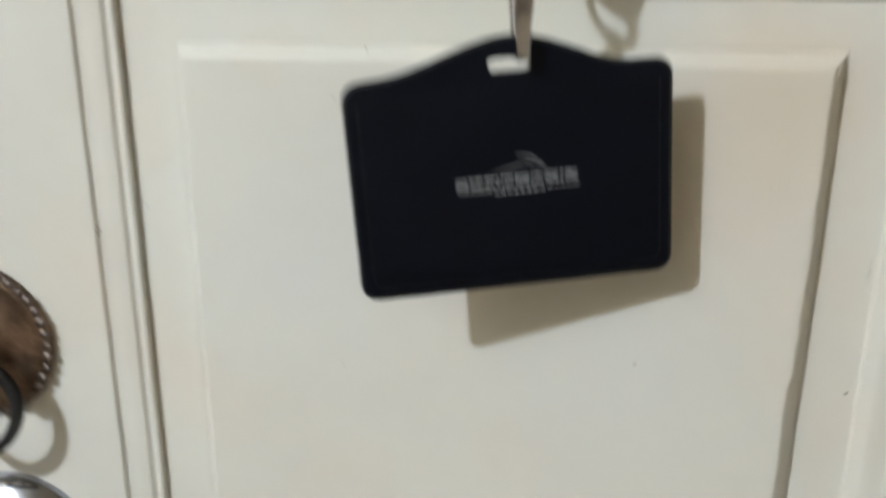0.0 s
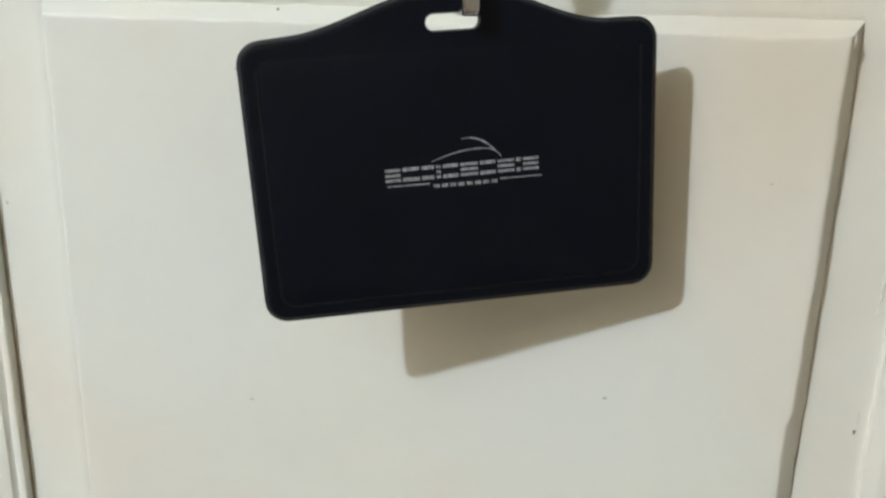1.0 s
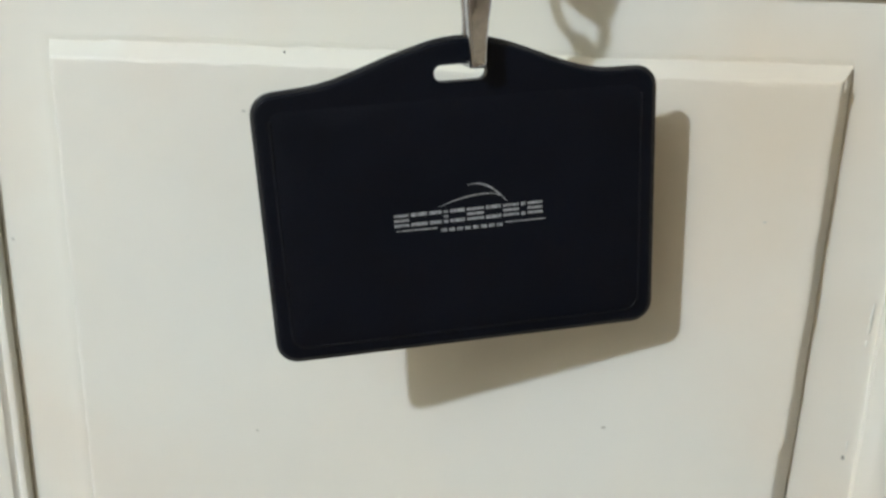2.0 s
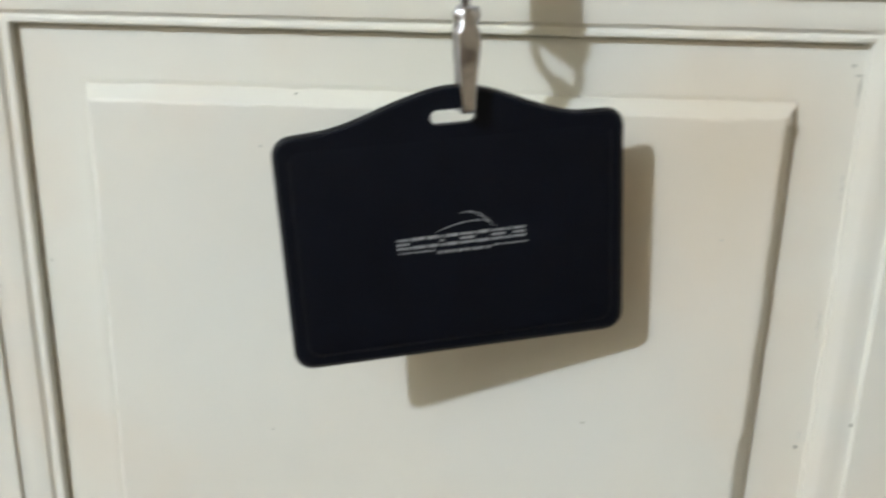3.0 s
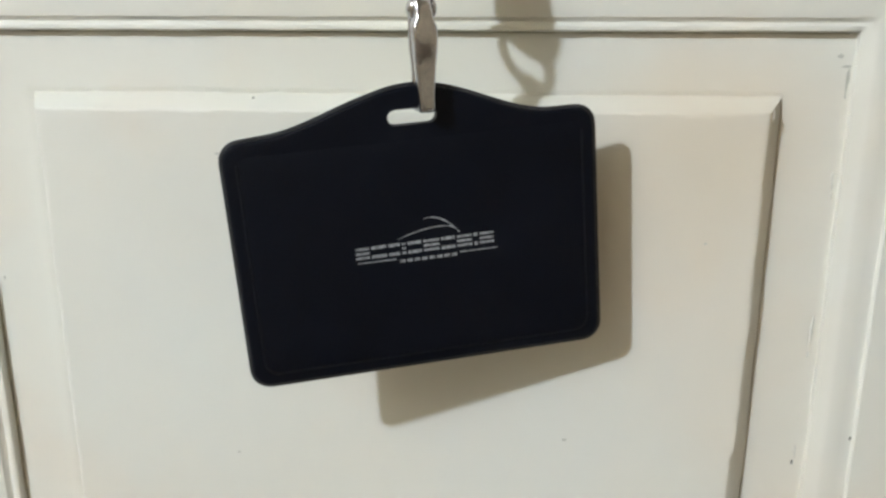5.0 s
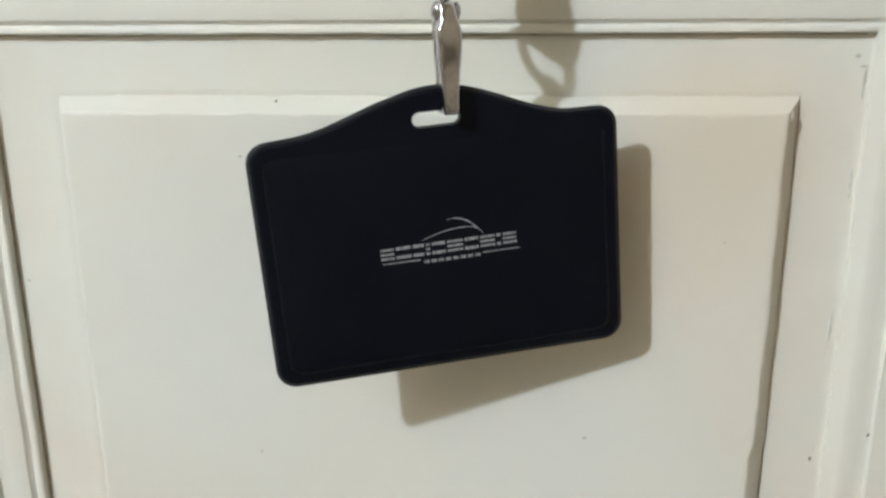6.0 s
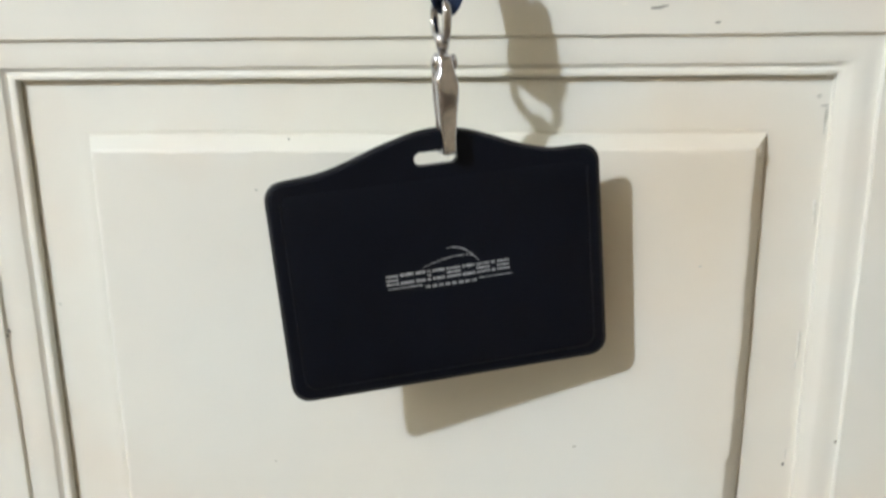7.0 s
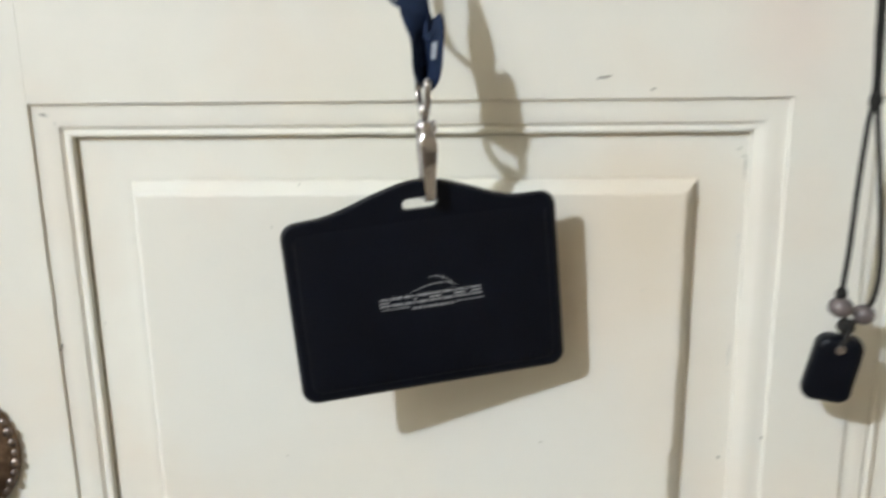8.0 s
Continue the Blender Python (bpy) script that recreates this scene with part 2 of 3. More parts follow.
# ceiling lamp whose bulb hangs at LAMP
lamp = thing("ceiling_lamp", "bare bulb holder hanging from the ceiling", "lamp", pose(LAMP[0], LAMP[1], 2.85))
part("rose", lathe(bmesh.new(), [(0.045, -0.02), (0.05, -0.012), (0.05, 0.0)], (0, 0, 0)), CEIL, lamp).rotation_euler = (radians(90), 0, 0)
part("holder", lathe(bmesh.new(), [(0.016, -0.1), (0.02, -0.095), (0.02, -0.02)], (0, 0, 0), 24), CEIL, lamp).rotation_euler = (radians(90), 0, 0)

# ---- the door ----
door = thing("door_1", "cream gloss painted panelled wooden door, worn and chipped", "door", kind="structure")
BACK = 0.036
part("stile", boxed(LEAF[0], OUT[0], STILE_Y, BACK, LEAF[2], LEAF[3], bevel=0.00015), PAINT, door)
part("stile", boxed(MIRROR - OUT[0], LEAF[1], STILE_Y, BACK, LEAF[2], LEAF[3], bevel=0.00015), PAINT, door)
top_rail = part("top_rail", boxed(OUT[0], MIRROR - OUT[0], STILE_Y, BACK, OUT[3], LEAF[3], bevel=0.00015), PAINT, door)
part("bottom_rail", boxed(OUT[0], MIRROR - OUT[0], STILE_Y, BACK, LEAF[2], OUT[2], bevel=0.00015), PAINT, door)
part("mullion", boxed(OUT[1], MIRROR - OUT[1], STILE_Y, BACK, OUT[2], OUT[3], bevel=0.00015), PAINT, door)

MOULD = [(-0.0003, -0.0050), (0.0000, -0.0049), (0.0004, -0.0036), (0.0011, -0.0034), (0.0040, -0.0038), (0.0083, -0.0038), (0.0091, -0.0036),
         (0.0099, -0.0025), (0.0105, -0.0022), (0.0113, -0.0030), (0.0121, -0.0032), (0.0127, -0.0031), (0.0130, -0.0027), (0.0132, 0.0), (0.0136, 0.0022)]
PANEL = [(-0.030, 0.0002), (-0.012, 0.0), (-0.0038, 0.0), (-0.0030, 0.0), (-0.0016, 0.0002), (-0.0005, 0.0006), (0.0002, -0.0004), (0.0008, -0.0015), (0.0022, -0.0035), (0.0047, -0.0069), (0.0053, -0.0075), (0.0058, -0.0077), (0.0066, -0.0078), (0.0080, -0.0078), (0.02, -0.0078)]
for flip in (True, False):
    def span(r):
        return (MIRROR - r[1], MIRROR - r[0], r[2], r[3]) if flip else r
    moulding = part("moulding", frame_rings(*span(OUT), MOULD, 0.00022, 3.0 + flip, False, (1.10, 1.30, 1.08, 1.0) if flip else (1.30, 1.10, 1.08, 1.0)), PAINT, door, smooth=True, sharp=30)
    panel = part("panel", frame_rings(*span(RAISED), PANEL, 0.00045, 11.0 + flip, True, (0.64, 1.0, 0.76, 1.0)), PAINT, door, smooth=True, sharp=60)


def speck(x, y, z, w, h, mat, seed, on=None, name="paint_chip", proud=0.00012):
    """A chip in the paint: a thin flake with an uneven edge."""
    bm = bmesh.new()
    rng = random.Random(seed)
    n = 11
    low, top = [], []
    for k in range(n):
        a = 2 * math.pi * k / n
        r = rng.uniform(0.65, 1.15)
        low.append(bm.verts.new((x + w / 2 * r * math.cos(a), y, z + h / 2 * r * math.sin(a))))
        top.append(bm.verts.new((x + w / 2 * r * 0.7 * math.cos(a), y - proud, z + h / 2 * r * 0.7 * math.sin(a))))
    for k in range(n):
        bm.faces.new((low[k], low[(k + 1) % n], top[(k + 1) % n], top[k]))
    bm.faces.new(top)
    return part(name, bm, mat, on or panel)


speck(0.1143, STILE_Y, 1.2140, 0.0048, 0.0010, CHIP, 1, top_rail)
speck(0.1168, STILE_Y, 1.2146, 0.0027, 0.0007, CHIP, 2, top_rail)
speck(0.1345, STILE_Y, 1.2092, 0.0026, 0.0007, CHIP, 3, top_rail)
speck(-0.0124, -0.0026, 1.1702, 0.0010, 0.0014, CHIP, 4)
speck(-0.1049, 0.0, 1.1069, 0.0010, 0.0013, FAINT, 5)
speck(-0.1250, -0.0042, 1.0956, 0.0012, 0.0018, CHIP, 6, moulding)
speck(0.1746, -0.0001, 1.1753, 0.0009, 0.0120, FAINT, 7)
speck(0.1748, -0.0001, 1.1777, 0.0012, 0.0060, FAINT, 27)
speck(0.1740, -0.0001, 1.1810, 0.0032, 0.0010, FAINT, 8)
speck(0.1720, 0.0, 1.1842, 0.0022, 0.0017, FAINT, 9)
speck(0.1721, 0.0, 1.0435, 0.0010, 0.0022, CHIP, 10)
speck(0.0911, -0.0078, 1.0540, 0.0020, 0.0011, FAINT, 11)
speck(0.1335, -0.0078, 1.1253, 0.0014, 0.0007, FAINT, 12)


speck(-0.1182, -0.0039, 1.2003, 0.0030, 0.0010, FAINT, 16, moulding)
speck(-0.1150, -0.0039, 1.1972, 0.0016, 0.0010, FAINT, 17, moulding)
speck(0.1892, -0.0042, 1.0555, 0.001, 0.0018, CHIP, 20, moulding)
# long flakes where the paint has come away along the edge of the moulding
for fx, fz, fh, ft in ((0.1742, 1.1435, 0.0110, 0.0008), (0.1738, 1.1462, 0.0040, 0.0012), (0.1733, 1.0925, 0.0125, 0.0013), (0.1730, 1.0845, 0.0030, 0.0010), (0.1727, 1.0480, 0.0060, 0.0007)):
    speck(fx, 0.0, fz, ft, fh, FLAKE, int(fz * 1e4), None, "paint_flake", 0.0004)
speck(-0.0235, -0.0078, 1.0460, 0.0016, 0.0010, FAINT, 31)
speck(-0.0240, -0.0078, 1.1530, 0.0016, 0.0009, FAINT, 32)
speck(-0.1198, -0.0039, 1.2010, 0.0034, 0.0009, CHIP, 33, moulding)
speck(-0.1243, -0.0040, 1.0972, 0.0011, 0.0020, CHIP, 34, moulding)


def groove_dirt(x0, z0, x1, z1, wide, seed):
    """Dust and old varnish caught in the groove beside the moulding: a thin line of uneven width."""
    rng = random.Random(seed)
    n = int(max(abs(x1 - x0), abs(z1 - z0)) / 0.003)
    pts = [(x0 + (x1 - x0) * k / n + rng.uniform(-6e-5, 6e-5), -0.0001, z0 + (z1 - z0) * k / n + rng.uniform(-6e-5, 6e-5)) for k in range(n + 1)]
    across = (1, 0, 0) if x0 == x1 else (0, 0, 1)
    return part("groove_dirt", sweep(bmesh.new(), pts, [(wide * rng.uniform(0.5, 1.15), 0.0003) for _ in pts], across), GRIME, panel, "olive line of dirt", smooth=True)


groove_dirt(-0.1079, 0.85, -0.1079, 1.1908, 0.0007, 5)
groove_dirt(-0.1075, 1.1909, 0.1735, 1.1909, 0.0004, 6)
part("paint_run", ball(bmesh.new(), (0.1513, -0.0052, 1.1661), 0.001, (1.2, 0.9, 2.2)), PAINT, panel, smooth=True)

# ---- identity card holder ----
U, V, N = Vector((0.9669, 0.2430, 0.0795)), Vector((-0.0769, -0.0221, 0.9968)), None
U.normalize()
V = (V - U * V.dot(U)).normalized()
N = U.cross(V)
ORIGIN = Vector((0.0448, -0.0373, 1.1321))
HOLDER = Matrix((
    (U.x, -N.x, V.x, ORIGIN.x), (U.y, -N.y, V.y, ORIGIN.y), (U.z, -N.z, V.z, ORIGIN.z), (0, 0, 0, 1)))
MM = 0.001


def holder_outline(grow=0.0):
    """The rounded card shape with its arched tab, in millimetres."""
    l, r, b, t, rad = -53.4 - grow, 52.7 + grow, -36.7 - grow, 35.2 + grow, 5.0 + grow
    pts = []

    def corner(cx, cy, a0):
        for k in range(7):
            a = radians(a0 - 15 * k)
            pts.append((cx + rad * math.cos(a), cy + rad * math.sin(a)))
    corner(l + rad, t - rad, 180)
    for k in range(41):
        x = -41 + 2.0 * k + 0.5 * (k / 20 - 1)
        slack = 1.0 * math.sin(math.pi * (x + 48.4) / 36.4) if x < -12 else 0.0    # the sagging shoulder of the tab
        pts.append((x, t + slack + 10.9 * 0.5 * (1 + math.cos(math.pi * min(1, abs(x) / 41.5)))))
    corner(r - rad, t - rad, 90)
    corner(r - rad, b + rad, 0)
    corner(l + rad, b + rad, -90)
    return pts


def slot_outline():
    pts = []
    for cx, a0 in ((4.5, 90), (-5.1, -90)):
        for k in range(9):
            a = radians(a0 - 180 * k / 8)
            pts.append((cx + 2.3 * math.cos(a), 37.8 + 2.3 * math.sin(a)))
    return pts


def holder_body():
    bm = bmesh.new()
    outer = [(-0.8, -1.4), (0.0, -0.9), (0.0, 0.9), (-0.45, 1.35), (-1.1, 1.45)]
    rings = [[bm.verts.new((x * MM, -y * MM, z * MM)) for x, z in holder_outline(g)] for g, y in outer]
    slots = [[bm.verts.new((x * MM, -y * MM, z * MM)) for x, z in slot_outline()] for y in (-1.4, 1.45)]
    for loops in (rings, slots):
        for r0, r1 in zip(loops, loops[1:]):
            for k in range(len(r0)):
                bm.faces.new((r0[k], r0[(k + 1) % len(r0)], r1[(k + 1) % len(r0)], r1[k]))
    for ring, slot in ((rings[0], slots[0]), (rings[-1], slots[1])):
        edges = [bm.edges.get((loop[k], loop[(k + 1) % len(loop)])) for loop in (ring, slot) for k in range(len(loop))]
        bmesh.ops.triangle_fill(bm, use_beauty=True, edges=edges)
    return bm


def rounded(l, r, b, t, rad, n=6):
    return [(cx + rad * math.cos(radians(a0 - 90 * k / n)), cy + rad * math.sin(radians(a0 - 90 * k / n)))
            for cx, cy, a0 in ((l + rad, t - rad, 180), (r - rad, t - rad, 90), (r - rad, b + rad, 0), (l + rad, b + rad, -90)) for k in range(n + 1)]


def pillow(l, r, b, t, rad, rows):
    """A padded plate: rows are (inset, height towards the viewer) in millimetres."""
    bm = bmesh.new()
    rings = [[bm.verts.new((x * MM, -y * MM, z * MM)) for x, z in rounded(l + d, r - d, b + d, t - d, max(0.6, rad - d * 0.5))] for d, y in rows]
    for r0, r1 in zip(rings, rings[1:]):
        for k in range(len(r0)):
            bm.faces.new((r0[k], r0[(k + 1) % len(r0)], r1[(k + 1) % len(r0)], r1[k]))
    bm.faces.new(rings[-1])
    return bm


holder = thing("card_holder", "black vinyl card holder with silver print, hanging tilted from a clip", "card holder", HOLDER)
part("body", holder_body(), PVC, holder)
# rim in the lighter grey that paints the lamp's glint on the edge
part("rim", sweep(bmesh.new(), [(x * MM, 0, z * MM) for x, z in holder_outline(-0.15)], (0.7 * MM, 2.3 * MM), (0, 1, 0), closed=True), PVC_EDGE, holder, "vinyl edge in lighter grey, as caught by the lamp", smooth=True)
pocket = part("pocket", pillow(-50.6, 49.6, -33.9, 31.5, 4.0, [(0, 1.42), (0.8, 1.54), (2.0, 1.70), (6.0, 1.9), (14.0, 2.1)]), PVC, holder, smooth=True)
part("pocket_back", pillow(-49.8, 48.8, -33.6, 33.2, 4.0, [(0, -1.38), (0.6, -1.8), (2.0, -2.0)]), PVC, holder, smooth=True)


part("slot_rim", sweep(bmesh.new(), [(x * MM, 0, z * MM) for x, z in slot_outline()], (3.1 * MM, 0.5 * MM), (0, 1, 0), closed=True), PVC_EDGE, holder, smooth=True)


seam = [(-49.7, 29.0), *[p for p in reversed(rounded(-49.7, 48.9, -33.2, 60.0, 4.0)[14:])], (48.9, 29.0)]
part("weld_seam", sweep(bmesh.new(), [(x * MM, -1.50 * MM, z * MM) for x, z in seam], (0.42 * MM, 0.7 * MM), (0, 1, 0)), PVC_SEAM, holder, "welded vinyl seam", smooth=True)


def bar(bm, x0, z0, x1, z1, w, y=2.1, deep=0.09):
    """A thin printed stroke on the holder's face."""
    a, b = Vector((x0, 0, z0)), Vector((x1, 0, z1))
    way = (b - a).normalized()
    side = Vector((-way.z, 0, way.x)) * (w / 2)
    quad = [a + side, b + side, b - side, a - side]
    lo = [bm.verts.new((p.x * MM, -(y - 0.05) * MM, p.z * MM)) for p in quad]
    hi = [bm.verts.new((p.x * MM, -(y + deep) * MM, p.z * MM)) for p in quad]
    bm.faces.new(hi)
    for k in range(4):
        bm.faces.new((lo[k], lo[(k + 1) % 4], hi[(k + 1) % 4], hi[k]))


def arc(bm, knots, w0, w1):
    line = spline([(x, 0, z) for x, z in knots], 5)
    for i, (a, b) in enumerate(zip(line, line[1:])):
        f = i / (len(line) - 2)
        bar(bm, a.x, a.z, b.x, b.z, w0 + (w1 - w0) * math.sin(math.pi * f))


def print_z(x, z):
    """Heights within the print, which climbs a little to one side."""
    return 0.75 + z + 0.006 * x


emblem = bmesh.new()
x = -20.1
for wide, rows in ((4.0, 3), (4.4, 2), (3.3, 2), (1.2, 3), (4.0, 2), (4.7, 3), (4.1, 2), (4.5, 3), (1.2, 2), (4.2, 3)):
    for k in range(rows):
        z = -1.9 + 2.7 * k / (rows - 1)
        bar(emblem, x, print_z(x, z), x + wide, print_z(x + wide, z), 0.72 if rows == 3 else 0.95)
    x += wide + 0.58
part("logo_mark", emblem, PRINT, pocket, "silver printed logo of plain stripes")
lines = bmesh.new()
bar(lines, -19.6, -2.75, -8.6, -2.8, 0.36)
bar(lines, 10.3, -3.1, 21.6, -3.1, 0.36)
for k in range(8):
    bar(lines, -7.6 + k * 2.2, print_z(0, -4.35), -6.0 + k * 2.2, print_z(0, -4.35), 0.9)
part("logo_rule", lines, PRINT, pocket, "thin silver printed lines and small bars")
sweeps = bmesh.new()
arc(sweeps, [(-7.9, 2.9), (-3.0, 4.4), (2.0, 5.3), (7.0, 5.3), (9.6, 4.2)], 0.12, 0.36)
arc(sweeps, [(0.2, 8.2), (2.8, 8.4), (5.8, 7.4), (8.4, 5.4), (10.8, 2.8)], 0.14, 0.5)
part("logo_sweep", sweeps, PRINT, pocket, "two silver printed arcs")

# ---- lanyard with its clip ----
lanyard = thing("lanyard", "navy blue woven lanyard with a nickel trigger clip", "lanyard", pose(0.0456, -0.0425, 1.2012))
H = Vector((-0.53, 0.848, 0))
ACROSS = Vector((0.848, 0.53, 0))


def hook_line(rows):
    return [H * (h * MM) + Vector((0, 0, z * MM)) for h, z in rows]


def clip_body(rows):
    """A cast bar with a crowned front: rows are (height, front, width, aside, thickness) in millimetres, aside along its width."""
    bm = bmesh.new()
    across = ((-1.0, 0.75), (-0.93, 0.28), (-0.78, 0.05), (-0.4, 0.0), (0.0, -0.04), (0.4, 0.0), (0.78, 0.05), (0.93, 0.28), (1.0, 0.75))
    rings = []
    for z, front, wide, aside, thick in rows:
        line = [(u * wide / 2 + aside, front + d) for u, d in across]
        line += [(u * wide / 2 + aside, front + thick) for u in (0.96, 0.5, 0.0, -0.5, -0.96)]
        rings.append([bm.verts.new(H * (h * MM) + ACROSS * (a * MM) + Vector((0, 0, z * MM))) for a, h in line])
    for r0, r1 in zip(rings, rings[1:]):
        for k in range(len(r0)):
            bm.faces.new((r0[k], r0[(k + 1) % len(r0)], r1[(k + 1) % len(r0)], r1[k]))
    bm.faces.new(rings[0])
    bm.faces.new(rings[-1])
    return bm


# narrow neck between the lugs, broad shoulder, then a long taper with a hollow in its lower half
clip = part("clip", clip_body([(0.7, 0.0, 3.4, -0.9, 2.4), (0.2, -1.2, 4.2, -0.9, 3.4), (-1.0, -1.8, 4.7, -0.9, 3.6), (-3.0, -2.4, 5.0, -0.85, 3.6), (-5.0, -2.85, 5.3, -0.8, 3.4), (-6.2, -3.1, 6.6, -0.95, 3.1),
                               (-7.2, -3.25, 7.2, -0.9, 3.0), (-9.0, -3.4, 7.2, -0.75, 2.9), (-10.5, -3.4, 7.1, -0.65, 2.8), (-11.6, -3.15, 7.0, -0.5, 2.7), (-14.5, -2.35, 6.7, -0.15, 2.5), (-16.4, -1.9, 6.3, 0.1, 2.4),
                               (-17.6, -1.8, 6.0, 0.15, 2.4), (-20.0, -1.85, 5.6, 0.2, 2.4), (-24.0, -2.1, 4.9, 0.1, 2.4), (-28.4, -2.5, 4.4, 0.25, 2.6), (-29.4, -2.2, 4.2, 0.3, 2.3), (-29.9, -1.5, 3.8, 0.3, 1.7)]), CHROME, lanyard, smooth=True, sharp=50)
part("hook_tip", sweep(bmesh.new(), [p + ACROSS * (0.3 * MM) for p in hook_line([(-1.0, -28.2), (0.6, -28.9), (3.4, -28.9), (6.6, -27.9), (8.4, -25.2)])],
                       [(4.0 * MM, 2.0 * MM), (4.0 * MM, 2.0 * MM), (3.6 * MM, 2.0 * MM), (3.4 * MM, 2.0 * MM), (3.0 * MM, 1.8 * MM)], tuple(ACROSS)), CHROME, clip, smooth=True)
part("gate", sweep(bmesh.new(), [p - ACROSS * (1.5 * MM) for p in hook_line([(3.0, -2.6), (4.0, -5), (4.2, -9), (3.7, -14), (2.6, -19), (2.2, -21.6), (2.2, -22.4)])],
                   [(2.6 * MM, 1.5 * MM), (2.4 * MM, 1.5 * MM), (2.0 * MM, 1.4 * MM), (1.7 * MM, 1.4 * MM), (1.6 * MM, 1.4 * MM), (2.1 * MM, 1.8 * MM), (1.5 * MM, 1.3 * MM)], tuple(ACROSS)), CHROME, clip, smooth=True)
part("yoke", sweep(bmesh.new(), hook_line([(-0.6, -2.0), (0.4, -2.0), (2.4, -2.1), (4.2, -2.2), (5.2, -2.3)]),
                   [(3.0 * MM, 4.2 * MM), (3.6 * MM, 5.0 * MM), (3.8 * MM, 5.2 * MM), (3.6 * MM, 4.8 * MM), (2.6 * MM, 3.4 * MM)], tuple(ACROSS)), CHROME, clip, smooth=True)
for off in (-3.2, 3.0):
    lug = bmesh.new()
    lathe(lug, [(0.0003, -0.0008), (0.0016, -0.0008), (0.0022, -0.0003), (0.0022, 0.0003), (0.0016, 0.0008), (0.0003, 0.0008)], (0, 0, 0), 24)
    for v in lug.verts:
        v.co = H * (1.0 * MM + v.co.x * 0.85) + ACROSS * (off * MM + v.co.y) + Vector((0, 0, -2.4 * MM + v.co.z * 1.2))
    part("lug", lug, CHROME, clip, smooth=True, sharp=60)
pin = bmesh.new()
sweep(pin, [H * (1.4 * MM) + ACROSS * (k * MM) + Vector((0, 0, -2.6 * MM)) for k in (-4.3, -4.1, 0, 3.9, 4.1)],
      [(1.2 * MM, 1.2 * MM), (1.9 * MM, 1.9 * MM), (1.9 * MM, 1.9 * MM), (1.9 * MM, 1.9 * MM), (1.2 * MM, 1.2 * MM)], (0, 0, 1))
part("pivot_pin", pin, CHROME, clip, smooth=True)
swivel = bmesh.new()
sweep(swivel, [H * (2.0 * MM) + Vector((0, 0, z * MM)) for z in (-1.0, 0.5, 1.1, 1.7, 2.6, 5.0, 6.2)],
      [(3.2 * MM, 3.4 * MM), (3.0 * MM, 3.6 * MM), (2.6 * MM, 3.8 * MM), (3.6 * MM, 6.0 * MM), (4.2 * MM, 7.0 * MM), (4.2 * MM, 7.0 * MM), (3.2 * MM, 5.2 * MM)])
part("swivel", swivel, CHROME, clip, smooth=True)
# cast eye through which the ribbon runs, seen half edge-on, its near leg the thicker
LOOP_SIDE = Vector((0.32, -0.947, 0))
EYE = [(-0.6, 3.9, 2.6), (2.4, 4.2, 2.6), (4.5, 6.4, 2.6), (5.3, 10.0, 2.7), (5.1, 13.2, 2.7), (3.2, 15.2, 2.4), (-1.2, 15.6, 2.2), (-6.0, 15.2, 2.0), (-8.6, 12.8, 2.0), (-8.3, 9.0, 2.0), (-5.4, 5.2, 2.4)]
ring = spline(EYE + [EYE[0]], 4)[:-1]
part("eye", sweep(bmesh.new(), [H * (2.2 * MM) + LOOP_SIDE * (p.x * MM) + Vector((0, 0, p.y * MM)) for p in ring],
                  [(2.5 * MM, p.z * MM) for p in ring], tuple(Vector((0.947, 0.32, 0))), closed=True), CHROME, lanyard, smooth=True)


def ribbon(name, knots, turns, wide=9.5, thick=1.1, mat=NAVY, steps=8, label="", foot=()):
    """A woven band through knots (millimetres), turned about its length; foot: widths of its first knots."""
    pts = spline([Vector(k) * MM for k in knots], steps)
    ang = spline([(a, 0, 0) for a in turns], steps)
    girth = spline([(w, 0, 0) for w in [*foot, *[wide] * (len(knots) - len(foot))]], steps)
    sides = [(math.cos(radians(a.x)), math.sin(radians(a.x)), 0.0) for a in ang]
    return part(name, sweep(bmesh.new(), pts, [(g.x * MM, thick * MM) for g in girth], sides), mat, lanyard, label, smooth=True)


# the strand wraps the eye, its end is folded up and stitched; the other strand runs up behind
ribbon("strand", [(-1.8, 4.4, 13.0), (-2.4, 5.2, 16), (-2.7, 5.8, 21), (-2.7, 6.0, 26), (-2.8, 5.8, 31), (-3.4, 5.6, 36), (-4.8, 5.4, 43), (-7.4, 5.0, 56), (-9.4, 4.8, 68), (-12.6, 5, 110), (-15, 6, 220), (-15.4, 6, 322)],
       [74, 73, 72, 70, 60, 34, 8, 14, 38, 50, 50, 50], wide=11, foot=(9.6, 12.4, 14.0, 13.6, 12.4, 11.4))
ribbon("strand", [(-1.0, 8.0, 19.0), (-1.4, 9.0, 23.0), (-1.9, 9.8, 28.0), (-2.6, 10.0, 32.0), (-4.2, 9.8, 36.5), (-7.8, 9.2, 40), (-12.6, 8.8, 43.5), (-17.0, 8, 50), (-20, 9, 70), (-21, 9, 150), (-19.5, 8, 250), (-18.6, 7, 322)],
       [74, 76, 78, 80, 82, 84, 84, 80, 70, 55, 52, 52], wide=8.5, thick=1.3)
